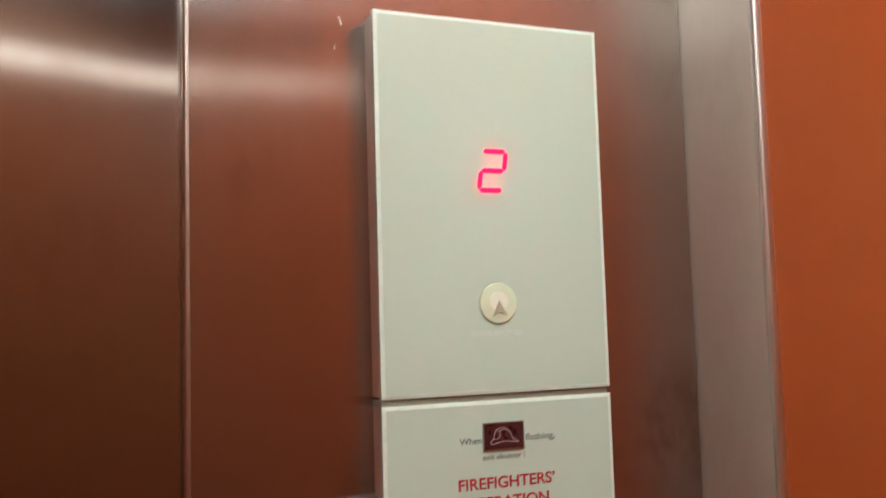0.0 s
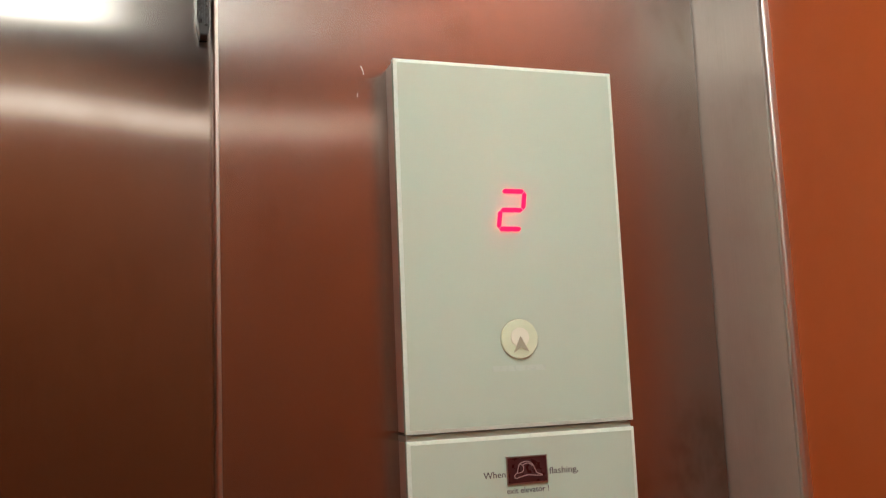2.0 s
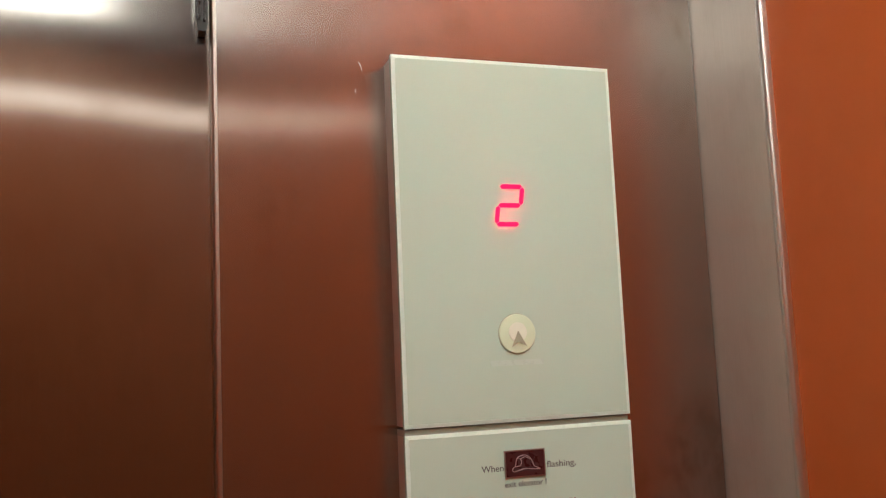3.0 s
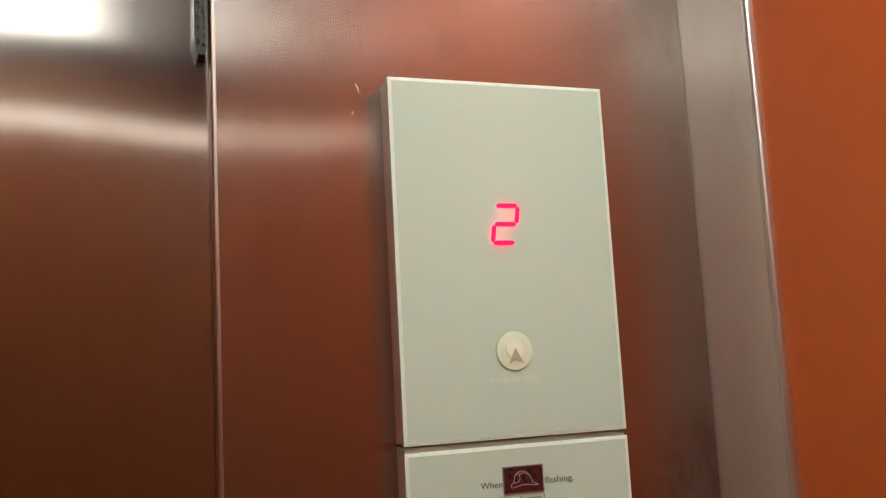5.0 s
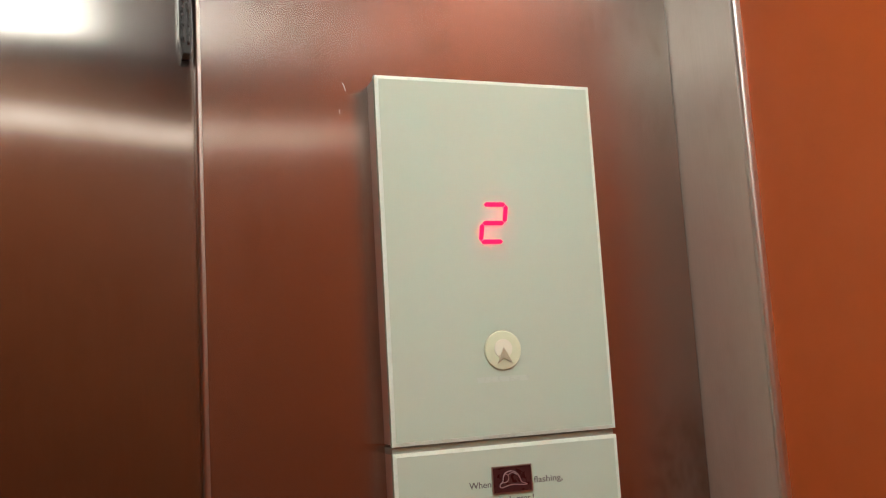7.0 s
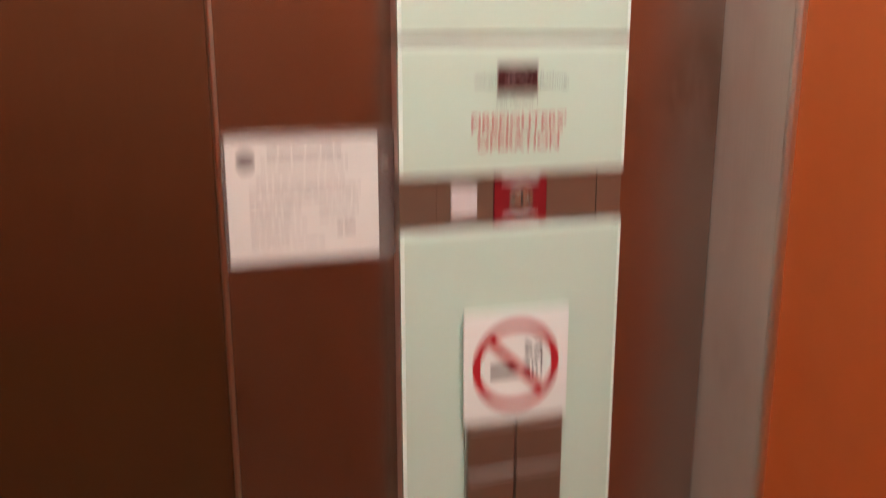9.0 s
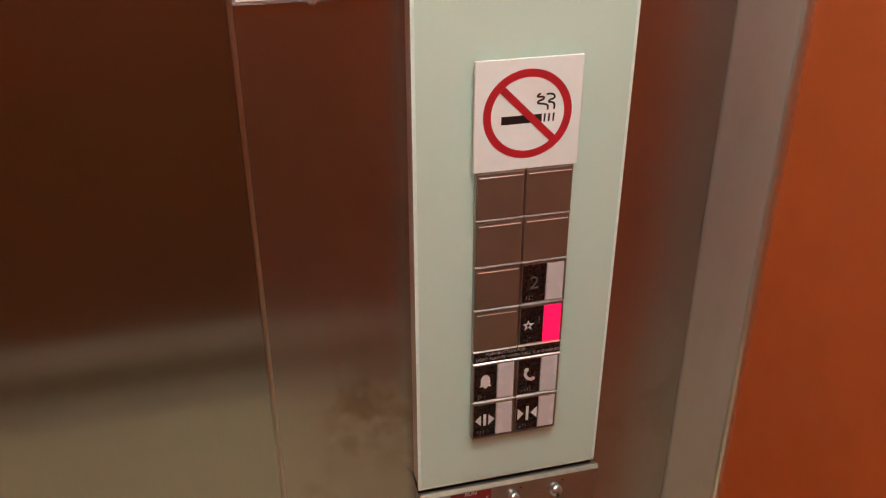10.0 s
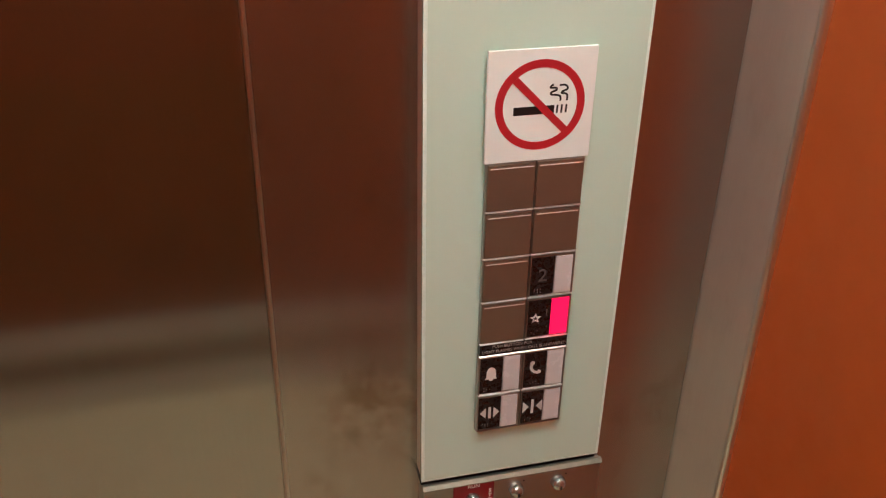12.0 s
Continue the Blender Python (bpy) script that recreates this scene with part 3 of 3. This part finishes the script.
part("slash", stroke([(CX - d, CZ + d), (CX + d, CZ - d)], 0.0066, SY - 0.00045, SY), RED, sign, "red bar across the ring")

# ---- buttons ----
KX, KY, KW = (0.0553, 0.1011), -0.0080, 0.0452
ROWS_Z = ((1.2525, 1.2995), (1.2045, 1.2515), (1.1573, 1.2035), (1.1095, 1.1563), (1.0475, 1.0952), (1.0015, 1.0465))


def wedge(x0, x1, y0, y1, z0, z1):
    """A lip whose upper side slopes down towards the front."""
    bm = bmesh.new()
    section = ((y1, z0), (y0, z0), (y0, z0 + 0.25 * (z1 - z0)), (y0 + 0.55 * (y1 - y0), z1), (y1, z1))
    ends = [[bm.verts.new((x, y, z)) for y, z in section] for x in (x0, x1)]
    n = len(section)
    for i in range(n):
        bm.faces.new((ends[0][i], ends[0][(i + 1) % n], ends[1][(i + 1) % n], ends[1][i]))
    bm.faces.new(ends[0])
    bm.faces.new(ends[1])
    bmesh.ops.recalc_face_normals(bm, faces=bm.faces)
    return bm


def key_cap(x, z0, z1, label, lip=True):
    """One button module: a steel frame with lips in a pale highlight colour on a dark core; returns it."""
    key = holder("push_button", label, "button", (x + KW / 2, 0, z0), "buttons of the car panel")
    part("module", a_box(x, x + KW, KY + 0.0014, -0.0006, z0, z1), STEEL_KEY, key)
    if lip:
        part("lip", wedge(x + 0.0002, x + KW - 0.0002, KY - 0.0010, KY + 0.0014, z0 + 0.0001, z0 + 0.0010), BRIGHT, key, "steel lip, highlight in its pale colour")
    else:
        part("foot", a_box(x + 0.0002, x + KW - 0.0002, KY - 0.0006, KY + 0.0014, z0 + 0.0001, z0 + 0.0012, bevel=0.0003), STEEL_KEY, key)
    return key


def blank_key(x, z0, z1):
    key = key_cap(x, z0, z1, "blank brown-tinted steel button cover in the car panel")
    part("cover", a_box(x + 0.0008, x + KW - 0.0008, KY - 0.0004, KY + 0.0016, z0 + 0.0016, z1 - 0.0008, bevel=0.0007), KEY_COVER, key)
    part("groove_lip", wedge(x + 0.0030, x + KW - 0.0022, KY - 0.0010, KY - 0.0003, z1 - 0.0046, z1 - 0.0038), BRIGHT, key)
    return key


def live_key(x, z0, z1, label, lit=False):
    key = key_cap(x, z0, z1, label, z0 > 1.02)
    rimmed = bmesh.new()
    for a in ((x + 0.0003, x + 0.0016, z0 + 0.0014, z1 - 0.0003), (x + KW - 0.0020, x + KW - 0.0003, z0 + 0.0014, z1 - 0.0003), (x + 0.0018, x + KW - 0.0022, z1 - 0.0020, z1 - 0.0003)):
        box(rimmed, a[0], a[1], KY - 0.0008, KY + 0.0016, a[2], a[3], bevel=0.0004)
    part("frame", rimmed, STEEL_KEY, key)
    cap = part("black_half", a_box(x + 0.0018, x + 0.0250, KY - 0.0006, KY + 0.0016, z0 + 0.0030, z1 - 0.0024, bevel=0.0006), KEY_BLACK, key, "black half with a raised mark")
    window = part("window", a_box(x + 0.0256, x + KW - 0.0024, KY - 0.0010, KY + 0.0016, z0 + 0.0030, z1 - 0.0026, bevel=0.0008), KEY_LIT if lit else KEY_WINDOW, key, "glowing red lamp half" if lit else "pale unlit lamp half")
    rnd = random.Random(int(x * 1e4) + int(z0 * 1e4))
    for i in range(rnd.randint(3, 5)):
        for k in range(3):
            if rnd.random() < 0.55:
                bx, bz = x + 0.0062 + i * 0.0030, z0 + 0.0058 + k * 0.0017
                part("braille_dot", turned(bx, bz, [(0.00055, KY - 0.0006), (0.0005, KY - 0.0009), (0.00025, KY - 0.0010)], 8), BRAILLE, cap)
    return key


for r in range(4):
    z0, z1 = ROWS_Z[r]
    blank_key(KX[0], z0, z1)
    if r < 2:
        blank_key(KX[1], z0, z1)
MY = KY - 0.0009
key = live_key(KX[1], *ROWS_Z[2], "black and pale button marked with a raised two")
words("mark", "2", KX[1] + 0.0135, 1.1810, 0.0135, MY, KEY_DIM, key, squeeze=1.0)
key = live_key(KX[1], *ROWS_Z[3], "star button of the main floor, lamp half lit red", lit=True)
sx, sz = KX[1] + 0.0095, 1.1335
star = [(sx + r * math.sin(k * math.pi / 5), sz + r * math.cos(k * math.pi / 5)) for k in range(10) for r in ((0.0062 if k % 2 == 0 else 0.0026),)]
part("mark", plate(star, MY, KY - 0.0005), KEY_MARK, key, "raised star")
small = [(sx + 0.2 * (x - sx) * 2, sz + 0.2 * (z - sz) * 2) for x, z in star]
part("mark_hollow", plate(small, MY - 0.0002, MY + 0.0001), KEY_BLACK, key)
words("mark", "1", KX[1] + 0.0205, 1.1385, 0.0080, MY, KEY_DIM, key)
key = live_key(KX[0], *ROWS_Z[4], "alarm button with a white bell mark")
bx, bz = KX[0] + 0.0132, 1.0735
bell = [(bx - 0.0062, bz - 0.0060), (bx - 0.0050, bz - 0.0040)] + [(bx + 0.0048 * math.cos(a), bz + 0.0020 + 0.0062 * math.sin(a)) for a in [math.pi - math.pi * i / 14 for i in range(15)]] + [(bx + 0.0050, bz - 0.0040), (bx + 0.0062, bz - 0.0060), (bx + 0.0022, bz - 0.0060), (bx + 0.0012, bz - 0.0080), (bx - 0.0012, bz - 0.0080), (bx - 0.0022, bz - 0.0060)]
part("mark", plate(bell, MY, KY - 0.0005), KEY_MARK, key, "white bell")
key = live_key(KX[1], *ROWS_Z[4], "telephone button with a white receiver mark")
px, pz = KX[1] + 0.0132, 1.0740
part("mark", stroke(curve_points([(px - 0.0035, pz + 0.0045), (px - 0.0040, pz), (px - 0.0010, pz - 0.0045), (px + 0.0038, pz - 0.0065)], 8), 0.0030, MY, KY - 0.0005), KEY_MARK, key, "white receiver")
part("mark", plate([(px - 0.0050, pz + 0.0030), (px - 0.0008, pz + 0.0044), (px - 0.0006, pz + 0.0075), (px - 0.0035, pz + 0.0085), (px - 0.0054, pz + 0.0065)], MY, KY - 0.0005), KEY_MARK, key)
part("mark", plate([(px + 0.0018, pz - 0.0080), (px + 0.0060, pz - 0.0072), (px + 0.0068, pz - 0.0045), (px + 0.0038, pz - 0.0028), (px + 0.0022, pz - 0.0050)], MY, KY - 0.0005), KEY_MARK, key)
key = live_key(KX[0], *ROWS_Z[5], "door open button with arrows pointing outwards")
ox, oz = KX[0] + 0.0135, 1.0250
for s in (-1, 1):
    part("mark", plate([(ox + s * 0.0102, oz), (ox + s * 0.0040, oz + 0.0066), (ox + s * 0.0040, oz - 0.0066)], MY, KY - 0.0005), KEY_MARK, key)
part("mark", a_box(ox - 0.0014, ox + 0.0014, MY, KY - 0.0005, oz - 0.0072, oz + 0.0072), KEY_MARK, key)
key = live_key(KX[1], *ROWS_Z[5], "door close button with arrows pointing inwards")
ox = KX[1] + 0.0135
for s in (-1, 1):
    part("mark", plate([(ox + s * 0.0040, oz), (ox + s * 0.0105, oz + 0.0072), (ox + s * 0.0105, oz - 0.0072)], MY, KY - 0.0005), KEY_MARK, key)
part("mark", a_box(ox - 0.0014, ox + 0.0014, MY, KY - 0.0005, oz - 0.0088, oz + 0.0088), KEY_MARK, key)

call = thing("call_label", a_box(KX[0] + 0.0004, KX[1] + KW - 0.0004, KY - 0.0002, -0.0006, 1.0965, 1.1093, bevel=0.0004), KEY_BLACK, "black strip with small telephone call instructions", "label")
part("lip", wedge(KX[0] + 0.0002, KX[1] + KW - 0.0002, KY - 0.0012, KY + 0.0010, 1.0951, 1.0962), BRIGHT, call, "steel lip, highlight in its pale colour")
words("lettering", "PUSH", 0.0738, 1.1060, 0.0034, KY - 0.0003, CALL_INK, call, squeeze=0.95)
part("receiver_mark", stroke(curve_points([(0.0808, 1.1075), (0.0806, 1.1060), (0.0826, 1.1045)], 5), 0.0009, KY - 0.0005, KY - 0.0002), CALL_INK, call)
words("lettering", "BUTTON FOR", 0.0950, 1.1060, 0.0034, KY - 0.0003, CALL_INK, call, squeeze=0.95)
words("lettering", "LIGHT FLASHES WHEN CALL IS ANSWERED", 0.1016, 1.1003, 0.0034, KY - 0.0003, CALL_INK, call, squeeze=0.92)

# ---- key switch board under the glass ----
base = holder("switch_board", "steel service switch board with key locks under the glass", "switch board", (0.1, STEEL_Y, 0.76))
part("board", a_box(0.003, 0.2045, -0.0010, STEEL_Y - 0.0004, 0.760, 0.9265, bevel=0.0008), STEEL_KEY, base)
part("ledge", wedge(0.0015, 0.2052, -0.0035, 0.0030, 0.9245, 0.9290), LEDGE, base, "folded steel ledge")
red = part("red_plate", a_box(0.0350, 0.0805, -0.0022, -0.0009, 0.8790, 0.9255), RED_PLATE, base, "red stop switch plate")
words("lettering", "RUN", 0.0575, 0.9208, 0.0046, -0.0023, KEY_MARK, red, bold=0.0001)
for letter, z in zip("STOP", (0.9108, 0.9043, 0.8978, 0.8913)):
    words("lettering", letter, 0.0762, z, 0.0046, -0.0023, KEY_MARK, red, bold=0.0001)
LOCK = [(0.0096, -0.0010), (0.0096, -0.0040), (0.0092, -0.0062), (0.0082, -0.0082), (0.0066, -0.0098), (0.0044, -0.0108), (0.0020, -0.0113), (0.0, -0.0114)]
part("stop_lock", turned(0.0565, 0.9030, [(r * 0.85, y) for r, y in LOCK]), LOCK_STEEL, red, "domed steel stop switch lock", smooth=True)
for x in (0.1060, 0.1550):
    lock = part("lock", turned(x, 0.9062, [(r * 0.88, y) for r, y in LOCK]), LOCK_STEEL, base, "domed steel key lock", smooth=True)
    part("keyhole", a_box(x - 0.0002, x + 0.0014, -0.0117, -0.0100, 0.9020, 0.9075, bevel=0.0003), GAP, lock)
    part("screw_hole", turned(x + 0.0090, 0.9155, [(0.0011, -0.0009), (0.0010, -0.0012)], 14), GAP, base)

# ---- framed certificate beside the panel ----
notice = holder("notice_frame", "clear acrylic holder with a printed pinkish paper notice", "notice", (-0.07, 0.012, 1.4540))
part("back_plate", a_box(-0.1375, -0.0025, 0.0095, 0.0119, 1.4540, 1.5570, bevel=0.0004), ACRYLIC, notice)
paper = part("paper", a_box(-0.1345, -0.0158, 0.0078, 0.0093, 1.4565, 1.5530), PAPER, notice, "printed paper notice")
for a in ((-0.1375, -0.1352, 1.4540, 1.5570), (-0.0052, -0.0025, 1.4540, 1.5570), (-0.1350, -0.0054, 1.4540, 1.4558), (-0.1350, -0.0054, 1.5552, 1.5570)):
    part("rim", a_box(a[0], a[1], 0.0055, 0.0094, a[2], a[3], bevel=0.0006), ACRYLIC, notice, "clear rim")
part("screw", turned(-0.0095, 1.5300, [(0.0030, 0.0094), (0.0028, 0.0080), (0.0015, 0.0074)], 20), STEEL_KEY, notice, smooth=True)
part("tab", a_box(-0.0790, -0.0735, 0.0060, 0.0118, 1.4515, 1.4545, bevel=0.0005), ACRYLIC, notice)
part("seal", turned(-0.1195, 1.5365, [(0.0075, 0.0078), (0.0073, 0.0076)], 28), PAPER_SEAL, paper, "grey round seal")
rnd = random.Random(5)
for x0, x1, z, hgt in ((-0.103, -0.045, 1.5425, 0.0052), (-0.108, -0.040, 1.5330, 0.0030), (-0.112, -0.040, 1.5185, 0.0030), (-0.118, -0.030, 1.5120, 0.0022), (-0.118, -0.030, 1.5065, 0.0022), (-0.118, -0.078, 1.4980, 0.0040), (-0.118, -0.084, 1.4900, 0.0022), (-0.118, -0.074, 1.4840, 0.0022), (-0.064, -0.030, 1.4970, 0.0022), (-0.064, -0.036, 1.4900, 0.0022), (-0.050, -0.032, 1.4800, 0.0055), (-0.118, -0.088, 1.4760, 0.0022), (-0.118, -0.060, 1.4690, 0.0022)):
    x = x0
    while x < x1 - 0.002:
        w = min(x1 - x, rnd.uniform(0.003, 0.011))
        part("printed_bar", a_box(x, x + w, 0.0075, 0.0078, z - hgt / 2, z + hgt / 2), PAPER_INK, paper)
        x += w + 0.0014
notice.location, notice.scale = (-0.0678, STEEL_Y, 1.4501), (1.022, 1.0, 1.022)
